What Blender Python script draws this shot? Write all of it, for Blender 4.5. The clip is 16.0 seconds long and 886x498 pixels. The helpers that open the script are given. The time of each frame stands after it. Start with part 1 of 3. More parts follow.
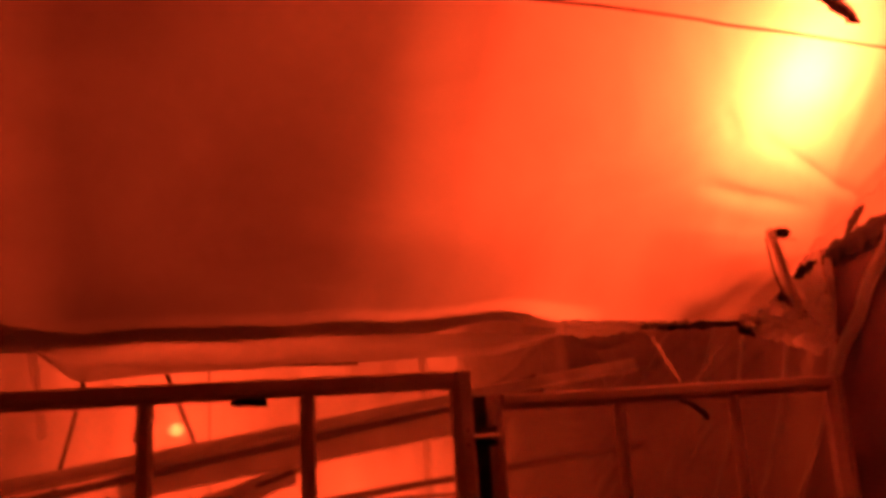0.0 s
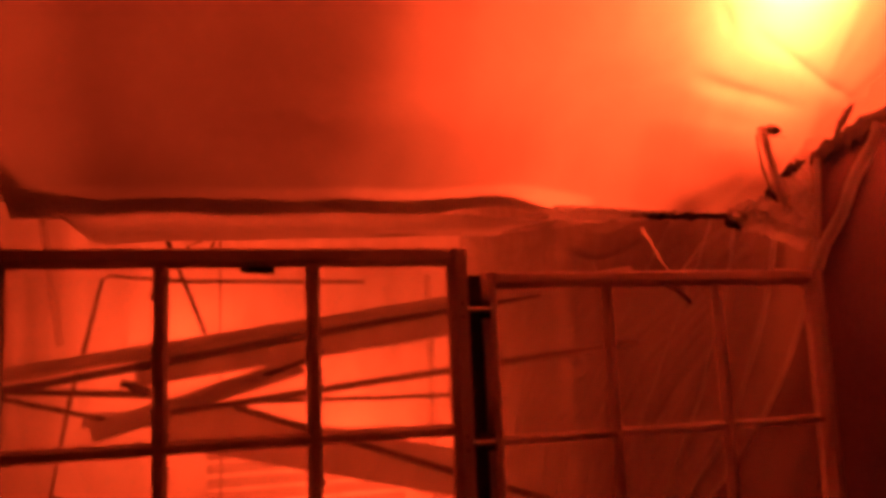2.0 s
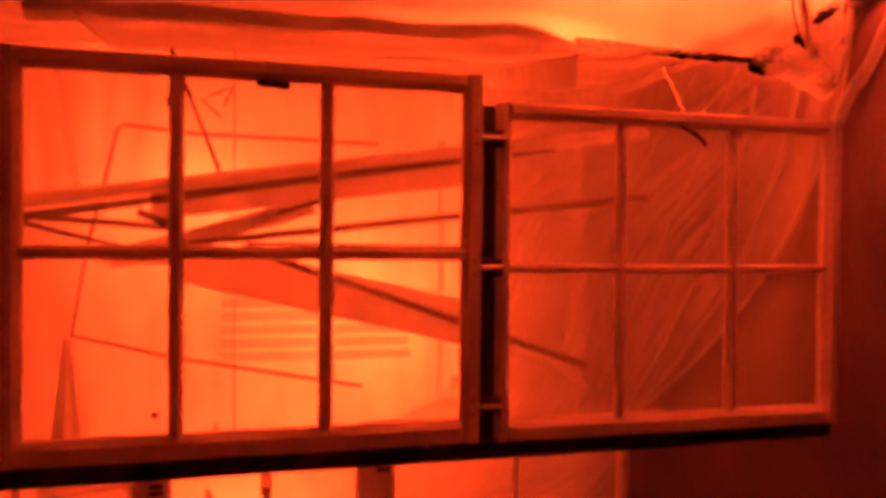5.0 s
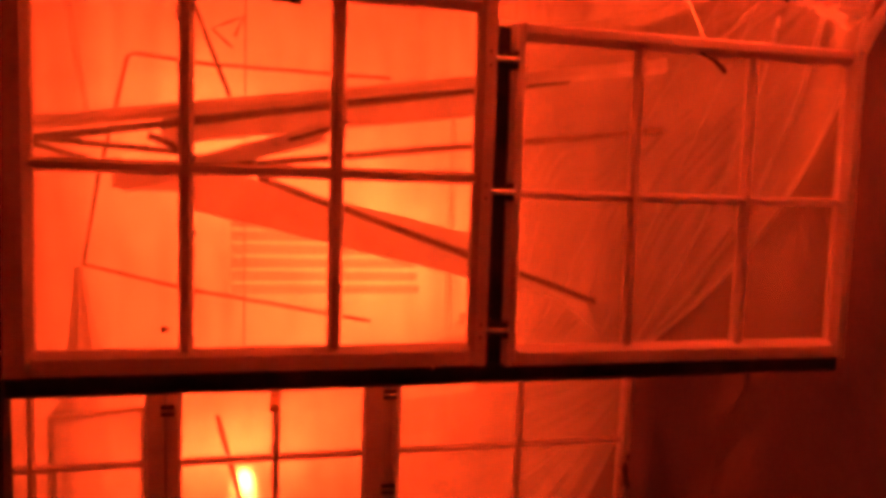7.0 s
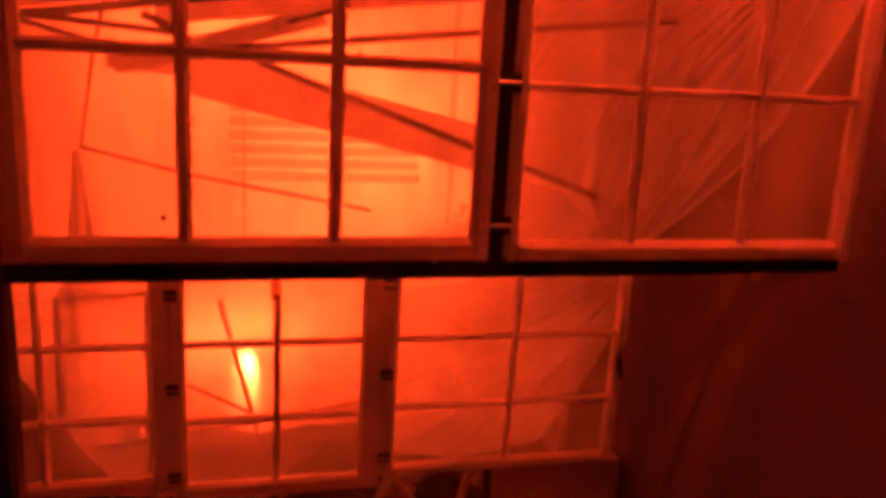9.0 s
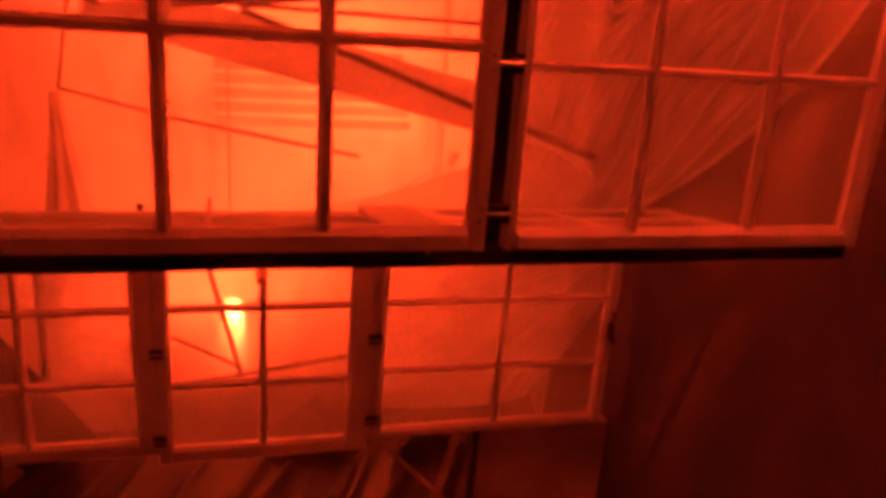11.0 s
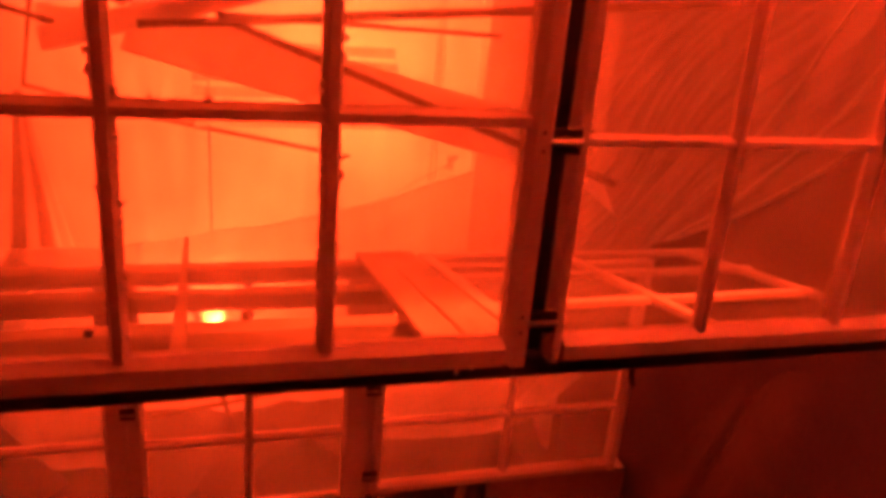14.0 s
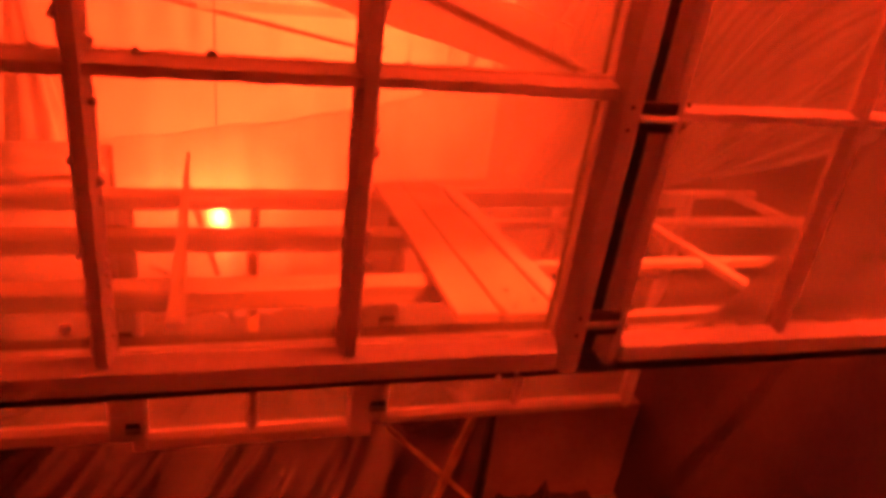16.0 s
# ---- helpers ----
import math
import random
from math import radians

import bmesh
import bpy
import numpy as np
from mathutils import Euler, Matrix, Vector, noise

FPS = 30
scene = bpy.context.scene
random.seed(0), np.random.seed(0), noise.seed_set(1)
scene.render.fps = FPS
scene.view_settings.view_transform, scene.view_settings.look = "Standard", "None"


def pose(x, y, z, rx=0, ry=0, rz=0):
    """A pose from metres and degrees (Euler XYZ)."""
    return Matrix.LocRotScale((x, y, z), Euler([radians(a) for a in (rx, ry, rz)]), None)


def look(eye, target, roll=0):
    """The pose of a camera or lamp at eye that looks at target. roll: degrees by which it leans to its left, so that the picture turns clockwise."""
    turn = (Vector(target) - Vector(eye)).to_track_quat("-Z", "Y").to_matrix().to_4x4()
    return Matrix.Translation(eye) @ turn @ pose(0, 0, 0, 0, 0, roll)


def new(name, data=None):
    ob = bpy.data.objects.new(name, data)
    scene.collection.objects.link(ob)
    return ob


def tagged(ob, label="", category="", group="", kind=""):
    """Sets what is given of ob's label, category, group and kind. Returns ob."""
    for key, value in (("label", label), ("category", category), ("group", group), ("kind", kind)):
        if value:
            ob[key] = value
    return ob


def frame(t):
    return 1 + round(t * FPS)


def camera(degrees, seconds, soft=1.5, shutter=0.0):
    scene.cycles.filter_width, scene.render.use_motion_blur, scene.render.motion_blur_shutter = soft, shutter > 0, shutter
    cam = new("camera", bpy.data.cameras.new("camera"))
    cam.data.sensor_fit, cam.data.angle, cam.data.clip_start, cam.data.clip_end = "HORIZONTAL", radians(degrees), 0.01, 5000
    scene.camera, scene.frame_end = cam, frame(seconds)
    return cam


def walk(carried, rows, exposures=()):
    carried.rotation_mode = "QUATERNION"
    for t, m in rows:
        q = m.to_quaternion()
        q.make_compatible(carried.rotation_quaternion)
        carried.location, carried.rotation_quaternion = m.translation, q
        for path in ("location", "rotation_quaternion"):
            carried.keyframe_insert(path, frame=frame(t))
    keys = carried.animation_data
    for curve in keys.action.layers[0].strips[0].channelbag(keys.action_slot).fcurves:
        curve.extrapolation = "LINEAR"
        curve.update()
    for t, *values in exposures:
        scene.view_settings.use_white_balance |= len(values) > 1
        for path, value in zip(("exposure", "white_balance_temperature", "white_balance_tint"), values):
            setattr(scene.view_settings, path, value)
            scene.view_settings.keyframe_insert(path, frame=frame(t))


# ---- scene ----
cam = camera(59.1, 16.0, soft=4.5)
PATH = [
    (0, (0.105, 0.227, 1.807), (0.664, 2.102, 2.225), -3.6),
    (0.5, (0.106, 0.212, 1.773), (0.651, 2.096, 2.166), -3.0),
    (1, (0.106, 0.191, 1.741), (0.66, 2.075, 2.121), -3.0),
    (1.5, (0.105, 0.18, 1.726), (0.647, 2.078, 2.046), -2.6),
    (2, (0.104, 0.176, 1.704), (0.639, 2.085, 1.966), -2.2),
    (2.5, (0.104, 0.174, 1.68), (0.629, 2.093, 1.887), -1.4),
    (3, (0.105, 0.175, 1.654), (0.632, 2.098, 1.804), -0.8),
    (3.5, (0.105, 0.171, 1.64), (0.621, 2.101, 1.744), -0.3),
    (4, (0.103, 0.169, 1.627), (0.612, 2.103, 1.679), 0.1),
    (4.2, (0.102, 0.171, 1.625), (0.61, 2.105, 1.655), 0.2),
    (6.5, (0.103, 0.174, 1.583), (0.592, 2.108, 1.44), 1.7),
    (7, (0.103, 0.177, 1.579), (0.584, 2.109, 1.393), 1.9),
    (7.5, (0.103, 0.182, 1.578), (0.586, 2.107, 1.336), 2.2),
    (8, (0.104, 0.188, 1.579), (0.592, 2.1, 1.256), 2.5),
    (8.5, (0.103, 0.194, 1.583), (0.583, 2.096, 1.195), 2.6),
    (9, (0.104, 0.2, 1.582), (0.585, 2.085, 1.118), 3.2),
    (9.2, (0.104, 0.205, 1.582), (0.591, 2.082, 1.094), 3.4),
    (11.3, (0.11, 0.307, 1.67), (0.628, 2.13, 1.029), 4.6),
    (11.5, (0.108, 0.319, 1.683), (0.626, 2.137, 1.031), 4.9),
    (12, (0.112, 0.345, 1.707), (0.647, 2.147, 1.025), 4.4),
    (12.5, (0.116, 0.361, 1.721), (0.662, 2.166, 1.054), 3.8),
    (13, (0.121, 0.419, 1.728), (0.657, 2.225, 1.057), 4.4),
    (13.5, (0.119, 0.508, 1.737), (0.656, 2.304, 1.037), 4.9),
    (14, (0.119, 0.592, 1.741), (0.667, 2.389, 1.055), 4.8),
    (14.5, (0.119, 0.625, 1.749), (0.681, 2.422, 1.075), 5.2),
    (15, (0.119, 0.679, 1.758), (0.673, 2.452, 1.018), 6.9),
    (15.5, (0.119, 0.742, 1.765), (0.654, 2.472, 0.917), 7.4),
    (16, (0.12, 0.792, 1.775), (0.654, 2.467, 0.82), 8.0),
]
walk(cam, [(t, look(eye, target, roll)) for t, eye, target, roll in PATH],
     exposures=[(0, -1.9, 5700, -10), (1.0, -1.9, 5700, -10), (2.5, -1.22, 5900, -4), (4.0, -0.25, 6300, -3), (7.0, 0.15, 6450, -3), (9.0, 0.0, 6450, 1), (11.5, -0.15, 6500, 8), (12.5, 0.05, 6600, 10), (14.0, 0.38, 6900, 14), (16.0, 0.50, 7050, 16)])

# ---- light: every lamp glows red-orange behind film ----
RED = (1.0, 0.053, 0.0112)
world = bpy.data.worlds.new("night")
scene.world = world
world.use_nodes = True
world.node_tree.nodes["Background"].inputs[0].default_value = (0.02, 0.001, 0.0005, 1)
world.node_tree.nodes["Background"].inputs[1].default_value = 0.3


# ---- materials ----
def material(name, colour, rough=0.6, metal=0.0, vary=0.35, scale=18.0, bump=0.25, fine=140.0, coat=0.0):
    """A solid surface with blotches, grain and relief."""
    m = bpy.data.materials.new(name)
    m.use_nodes = True
    nt = m.node_tree
    b = nt.nodes["Principled BSDF"]
    co = nt.nodes.new("ShaderNodeTexCoord")
    n1 = nt.nodes.new("ShaderNodeTexNoise")
    n1.inputs["Scale"].default_value, n1.inputs["Detail"].default_value = scale, 6
    n2 = nt.nodes.new("ShaderNodeTexNoise")
    n2.inputs["Scale"].default_value, n2.inputs["Detail"].default_value = fine, 4
    nt.links.new(co.outputs["Object"], n1.inputs["Vector"])
    nt.links.new(co.outputs["Object"], n2.inputs["Vector"])
    add = nt.nodes.new("ShaderNodeMath")
    add.operation = "ADD"
    half = nt.nodes.new("ShaderNodeMath")
    half.operation = "MULTIPLY"
    half.inputs[1].default_value = 0.4
    nt.links.new(n2.outputs["Fac"], half.inputs[0])
    nt.links.new(n1.outputs["Fac"], add.inputs[0])
    nt.links.new(half.outputs[0], add.inputs[1])
    ramp = nt.nodes.new("ShaderNodeValToRGB")
    ramp.color_ramp.elements[0].position, ramp.color_ramp.elements[1].position = 0.45, 0.95
    ramp.color_ramp.elements[0].color = (*[c * (1 - vary) for c in colour], 1)
    ramp.color_ramp.elements[1].color = (*[min(1, c * (1 + 0.5 * vary)) for c in colour], 1)
    nt.links.new(add.outputs[0], ramp.inputs["Fac"])
    nt.links.new(ramp.outputs["Color"], b.inputs["Base Color"])
    bp = nt.nodes.new("ShaderNodeBump")
    bp.inputs["Strength"].default_value, bp.inputs["Distance"].default_value = bump, 0.004
    nt.links.new(add.outputs[0], bp.inputs["Height"])
    nt.links.new(bp.outputs["Normal"], b.inputs["Normal"])
    b.inputs["Roughness"].default_value, b.inputs["Metallic"].default_value = rough, metal
    b.inputs["Coat Weight"].default_value = coat
    return m


def film_material(name, colour, clear, through_part, gloss, crinkle, scale, streak=1.0, haze=0.0, spread=0.4):
    """Plastic film or thin cloth: light passes, scatters and shines on its creases."""
    m = bpy.data.materials.new(name)
    m.use_nodes = True
    nt = m.node_tree
    nt.nodes.remove(nt.nodes["Principled BSDF"])
    out = nt.nodes["Material Output"]
    co = nt.nodes.new("ShaderNodeTexCoord")
    mp = nt.nodes.new("ShaderNodeMapping")
    mp.inputs["Scale"].default_value = (1, 1, streak)
    n1 = nt.nodes.new("ShaderNodeTexNoise")
    n1.inputs["Scale"].default_value, n1.inputs["Detail"].default_value = scale, 7
    n1.inputs["Distortion"].default_value = 0.6
    nt.links.new(co.outputs["Object"], mp.inputs["Vector"])
    nt.links.new(mp.outputs["Vector"], n1.inputs["Vector"])
    bp = nt.nodes.new("ShaderNodeBump")
    bp.inputs["Strength"].default_value, bp.inputs["Distance"].default_value = crinkle, 0.02
    nt.links.new(n1.outputs["Fac"], bp.inputs["Height"])
    ramp = nt.nodes.new("ShaderNodeValToRGB")
    ramp.color_ramp.elements[0].position, ramp.color_ramp.elements[1].position = 0.3, 0.75
    ramp.color_ramp.elements[0].color = (*[c * 0.78 for c in colour], 1)
    ramp.color_ramp.elements[1].color = (*colour, 1)
    nt.links.new(n1.outputs["Fac"], ramp.inputs["Fac"])
    dif, tra = nt.nodes.new("ShaderNodeBsdfDiffuse"), nt.nodes.new("ShaderNodeBsdfTranslucent")
    glo, cle = nt.nodes.new("ShaderNodeBsdfGlossy"), nt.nodes.new("ShaderNodeBsdfTransparent")
    glo.inputs["Roughness"].default_value = 0.28
    for b in (dif, tra):
        nt.links.new(ramp.outputs["Color"], b.inputs["Color"])
    for b in (dif, tra, glo):
        nt.links.new(bp.outputs["Normal"], b.inputs["Normal"])
    last = dif
    haz = nt.nodes.new("ShaderNodeBsdfRefraction")
    haz.inputs["Roughness"].default_value, haz.inputs["IOR"].default_value = spread, 1.25
    for b, share in ((tra, through_part), (glo, gloss), (haz, haze), (cle, clear)):
        mix = nt.nodes.new("ShaderNodeMixShader")
        mix.inputs[0].default_value = share
        nt.links.new(last.outputs[0], mix.inputs[1])
        nt.links.new(b.outputs[0], mix.inputs[2])
        last = mix
    nt.links.new(last.outputs[0], out.inputs["Surface"])
    return m


def glass_material():
    """Old window glass under a film of dust that also imitates veil and glare."""
    m = bpy.data.materials.new("window_glass")
    m.use_nodes = True
    nt = m.node_tree
    nt.nodes.remove(nt.nodes["Principled BSDF"])
    out = nt.nodes["Material Output"]
    cle, glo, dif = (nt.nodes.new(k) for k in ("ShaderNodeBsdfTransparent", "ShaderNodeBsdfGlossy", "ShaderNodeBsdfTranslucent"))
    cle.inputs["Color"].default_value = (0.97, 0.97, 0.97, 1)
    glo.inputs["Roughness"].default_value = 0.03
    dif.inputs["Color"].default_value = (0.8, 0.78, 0.75, 1)
    fre = nt.nodes.new("ShaderNodeFresnel")
    fre.inputs["IOR"].default_value = 1.35
    co, no = nt.nodes.new("ShaderNodeTexCoord"), nt.nodes.new("ShaderNodeTexNoise")
    no.inputs["Scale"].default_value, no.inputs["Detail"].default_value = 9, 6
    nt.links.new(co.outputs["Object"], no.inputs["Vector"])
    ramp = nt.nodes.new("ShaderNodeMapRange")
    ramp.inputs["From Min"].default_value, ramp.inputs["From Max"].default_value = 0.45, 0.8
    ramp.inputs["To Min"].default_value, ramp.inputs["To Max"].default_value = 0.11, 0.23
    nt.links.new(no.outputs["Fac"], ramp.inputs["Value"])
    m1, m2 = nt.nodes.new("ShaderNodeMixShader"), nt.nodes.new("ShaderNodeMixShader")
    nt.links.new(fre.outputs[0], m1.inputs[0])
    nt.links.new(cle.outputs[0], m1.inputs[1])
    nt.links.new(glo.outputs[0], m1.inputs[2])
    nt.links.new(ramp.outputs[0], m2.inputs[0])
    nt.links.new(m1.outputs[0], m2.inputs[1])
    nt.links.new(dif.outputs[0], m2.inputs[2])
    # rough share that puts a glare halo round the bulbs
    haz, m3 = nt.nodes.new("ShaderNodeBsdfRefraction"), nt.nodes.new("ShaderNodeMixShader")
    haz.inputs["Roughness"].default_value, haz.inputs["IOR"].default_value = 0.32, 1.15
    m3.inputs[0].default_value = 0.07
    nt.links.new(m2.outputs[0], m3.inputs[1])
    nt.links.new(haz.outputs[0], m3.inputs[2])
    nt.links.new(m3.outputs[0], out.inputs["Surface"])
    return m


def glow_material(strength):
    m = bpy.data.materials.new("red_bulb_glow")
    m.use_nodes = True
    nt = m.node_tree
    nt.nodes.remove(nt.nodes["Principled BSDF"])
    e = nt.nodes.new("ShaderNodeEmission")
    e.inputs["Color"].default_value, e.inputs["Strength"].default_value = (*RED, 1), strength
    nt.links.new(e.outputs[0], nt.nodes["Material Output"].inputs["Surface"])
    return m


PAINT = material("weathered_white_paint", (0.82, 0.73, 0.70), 0.42, vary=0.2, scale=9, bump=0.22, fine=90)
WOOD = material("raw_timber", (0.42, 0.30, 0.19), 0.7, vary=0.5, scale=14, bump=0.5)
BROWN = material("dark_brown_wood", (0.10, 0.055, 0.05), 0.6, vary=0.4, scale=16, bump=0.4)
PALE = material("pale_board", (0.66, 0.58, 0.48), 0.65, vary=0.3, scale=9, bump=0.3)
DARK = material("dark_stained_timber", (0.04, 0.026, 0.03), 0.8, vary=0.5, scale=20, bump=0.5)
# one plaster in two tones; differences in light are put into the colour
DULL = material("plaster_toned_dark", (0.11, 0.070, 0.095), 0.9, vary=0.3, scale=4, bump=0.4, fine=60)
PLASTER = material("plaster_toned_light", (0.42, 0.33, 0.37), 0.85, vary=0.3, scale=4, bump=0.4, fine=60)
WHITE = material("white_bounce_wall", (0.78, 0.76, 0.73), 0.85, vary=0.15, scale=4, bump=0.3, fine=60)
FLOOR = material("bare_concrete", (0.22, 0.2, 0.19), 0.9, vary=0.4, scale=5, bump=0.5)
STEEL = material("worn_steel", (0.55, 0.53, 0.5), 0.35, metal=0.9, vary=0.4, scale=60, bump=0.3)
RUST = material("rusty_iron", (0.05, 0.035, 0.03), 0.8, metal=0.2, vary=0.5, scale=60, bump=0.6)
PIPE = material("white_pipe", (0.8, 0.78, 0.74), 0.4, vary=0.2, scale=30, bump=0.2)
CLOTH = material("heavy_cloth", (0.22, 0.16, 0.19), 0.9, vary=0.4, scale=12, bump=0.4, fine=260)
# torn sheet; its silhouette shade is put into this near-black colour
TUFT = material("torn_sheet_silhouette", (0.014, 0.010, 0.010), 0.95, vary=0.5, scale=40, bump=0.8)
SHEET = material("dark_floor_sheet", (0.05, 0.030, 0.040), 0.55, vary=0.3, scale=9, bump=0.3, fine=200)
CANVAS = film_material("canopy_sheet", (0.90, 0.89, 0.87), 0.0, 0.62, 0.03, 0.08, 5, haze=0.0)
FILM = film_material("plastic_film", (0.97, 0.96, 0.94), 0.38, 0.78, 0.17, 0.5, 26, 0.4)
SHEER = film_material("thin_back_film", (0.9, 0.89, 0.87), 0.0, 0.55, 0.0, 0.25, 5, 0.4, haze=0.02, spread=0.3)
# passes more light than the back film, so the added side film shines
SIDE = film_material("thin_side_film", (0.95, 0.94, 0.92), 0.05, 0.85, 0.0, 0.25, 5, 0.4)
TARP = film_material("thin_tarpaulin", (0.93, 0.91, 0.88), 0.0, 0.30, 0.04, 0.3, 7)
LOOSE = film_material("sagging_film", (0.9, 0.89, 0.87), 0.0, 0.62, 0.03, 0.4, 8, 0.5, haze=0.20, spread=0.5)
CLEAR = film_material("clear_film", (0.88, 0.87, 0.85), 0.55, 0.5, 0.06, 0.3, 8, 0.5)
WRAP = film_material("wrapping_film", (0.97, 0.96, 0.94), 0.15, 0.7, 0.1, 0.5, 18, 0.3, haze=0.4)
# for solid boards: light let through so they glow instead of turning dark
PANEL = film_material("light_passing_board", (0.98, 0.97, 0.95), 0.0, 0.9, 0.04, 0.25, 16, 0.6)
GLASS = glass_material()


# ---- building blocks ----
def link(name, bm, mat, parent=None, label="", smooth=False):
    me = bpy.data.meshes.new(name)
    bmesh.ops.recalc_face_normals(bm, faces=bm.faces[:])
    bm.to_mesh(me)
    bm.free()
    me.materials.append(mat)
    if smooth:
        for p in me.polygons:
            p.use_smooth = True
    ob = new(name, me)
    if parent is not None:
        ob.parent = parent
        ob.matrix_parent_inverse = parent.matrix_world.inverted()
    if label:
        ob["label"] = label
    return ob


def part(name, bm, mat, parent, label="", smooth=False):
    return link(name, bm, mat, parent, label, smooth)


def base(name, x, y, z, label, category, group="", kind=""):
    ob = new(name)
    ob.empty_display_size = 0.05
    ob.matrix_world = Matrix.Translation((x, y, z))
    return tagged(ob, label, category, group, kind)


def loft(bm, rings, closed=True):
    """Skin a row of rings of equal count, capped at both ends."""
    rows = [[bm.verts.new(p) for p in ring] for ring in rings]
    n = len(rows[0])
    for a, b in zip(rows, rows[1:]):
        for k in range(n if closed else n - 1):
            bm.faces.new((a[k], a[(k + 1) % n], b[(k + 1) % n], b[k]))
    if closed:
        bm.faces.new(rows[0][::-1])
        bm.faces.new(rows[-1])


def bar(p0, p1, profile, across, steps=2, jitter=0.0, seed=0, taper=1.0):
    """A bar from p0 to p1; profile: points (a, b) along across and square to it."""
    rnd = random.Random(seed)
    p0, p1 = Vector(p0), Vector(p1)
    way = (p1 - p0).normalized()
    a = Vector(across)
    a = (a - way * a.dot(way)).normalized()
    b = way.cross(a)
    bm = bmesh.new()
    rings = []
    for k in range(steps + 1):
        f = k / steps
        c, s = p0.lerp(p1, f), 1 + (taper - 1) * f
        rings.append([c + a * (u * s + rnd.uniform(-jitter, jitter)) + b * (v * s + rnd.uniform(-jitter, jitter)) for u, v in profile])
    loft(bm, rings)
    return bm


def oblong(w, h, c=0.12):
    """A rectangle with clipped corners."""
    w, h, c = w / 2, h / 2, c * min(w, h)
    return [(-w, -h + c), (-w + c, -h), (w - c, -h), (w, -h + c), (w, h - c), (w - c, h), (-w + c, h), (-w, h - c)]


def round_profile(r, n=10):
    return [(r * math.cos(2 * math.pi * k / n), r * math.sin(2 * math.pi * k / n)) for k in range(n)]


def tube(points, r, n=8):
    """A bent round wire or pipe through points."""
    pts = [Vector(p) for p in points]
    bm = bmesh.new()
    rings, side = [], Vector((0.3, 0.2, 0.93)).normalized()
    for k, p in enumerate(pts):
        way = (pts[min(k + 1, len(pts) - 1)] - pts[max(k - 1, 0)]).normalized()
        u = way.cross(side).normalized()
        v = way.cross(u)
        rings.append([p + u * (r * math.cos(2 * math.pi * j / n)) + v * (r * math.sin(2 * math.pi * j / n)) for j in range(n)])
    loft(bm, rings)
    return bm


def block(x0, x1, y0, y1, z0, z1):
    bm = bmesh.new()
    bmesh.ops.create_cube(bm, size=1, matrix=Matrix.LocRotScale(((x0 + x1) / 2, (y0 + y1) / 2, (z0 + z1) / 2), None, (x1 - x0, y1 - y0, z1 - z0)))
    return bm


def surface(nu, nv, place):
    """A sheet: place(u, v) for u and v from 0 to 1; None leaves a hole."""
    bm = bmesh.new()
    grid = [[place(i / nu, j / nv) for j in range(nv + 1)] for i in range(nu + 1)]
    vs = [[bm.verts.new(p) if p is not None else None for p in row] for row in grid]
    for i in range(nu):
        for j in range(nv):
            q = (vs[i][j], vs[i + 1][j], vs[i + 1][j + 1], vs[i][j + 1])
            if None not in q:
                bm.faces.new(q)
    return bm


def wob(*p, amp=1.0):
    return noise.noise(Vector(p)) * amp


# ---- the shell of the place ----
FLOOR_Z = -0.10


def wall_x(y):
    """The right-hand wall stands slightly askew."""
    return 1.262 + (y - 1.45) * 0.095


def shell():
    tagged(link("floor", block(-2.2, 2.2, -1.8, 6.2, FLOOR_Z - 0.1, FLOOR_Z), FLOOR), "bare dark concrete floor under the whole place", "floor", kind="structure")
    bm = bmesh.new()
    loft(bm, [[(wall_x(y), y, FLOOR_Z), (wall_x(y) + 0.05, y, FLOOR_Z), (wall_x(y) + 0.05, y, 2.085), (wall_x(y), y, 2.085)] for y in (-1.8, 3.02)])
    tagged(link("wall_right", bm, DULL), "dull partition wall below the overhead sheet, toned down to render dark", "wall", kind="structure")
    # unseen outer wall, white so that it throws light onto the side film
    tagged(link("wall_outer", block(1.85, 1.97, -1.8, 6.2, FLOOR_Z, 2.95), WHITE), "unseen wall beyond the partition, made white to light the side film", "wall", kind="structure")
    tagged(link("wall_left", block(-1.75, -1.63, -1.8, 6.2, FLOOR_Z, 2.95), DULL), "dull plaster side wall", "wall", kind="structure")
    tagged(link("wall_rear", block(-1.63, 1.85, -1.8, -1.68, FLOOR_Z, 2.95), PLASTER), "dull plaster wall behind the walkway", "wall", kind="structure")
    tagged(link("wall_back", block(-1.63, 1.85, 6.08, 6.2, FLOOR_Z, 2.95), WHITE), "plaster wall behind the lit film", "wall", kind="structure")
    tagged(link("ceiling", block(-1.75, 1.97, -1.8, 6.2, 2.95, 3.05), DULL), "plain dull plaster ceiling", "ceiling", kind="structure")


shell()

# wall under the low windows: a plaster panel beside an opening hung with cloth
# lighter plaster tone, making up for light missing on this face
tagged(link("wall_under_window", block(0.885, 1.345, 2.43, 2.49, FLOOR_Z, 0.283), PLASTER), "plain plaster panel under the low window", "wall", kind="structure")


# ---- window sashes ----
MUNTIN = [(-0.010, 0.004), (-0.005, -0.013), (0.005, -0.013), (0.010, 0.004), (0.010, 0.014), (-0.010, 0.014)]


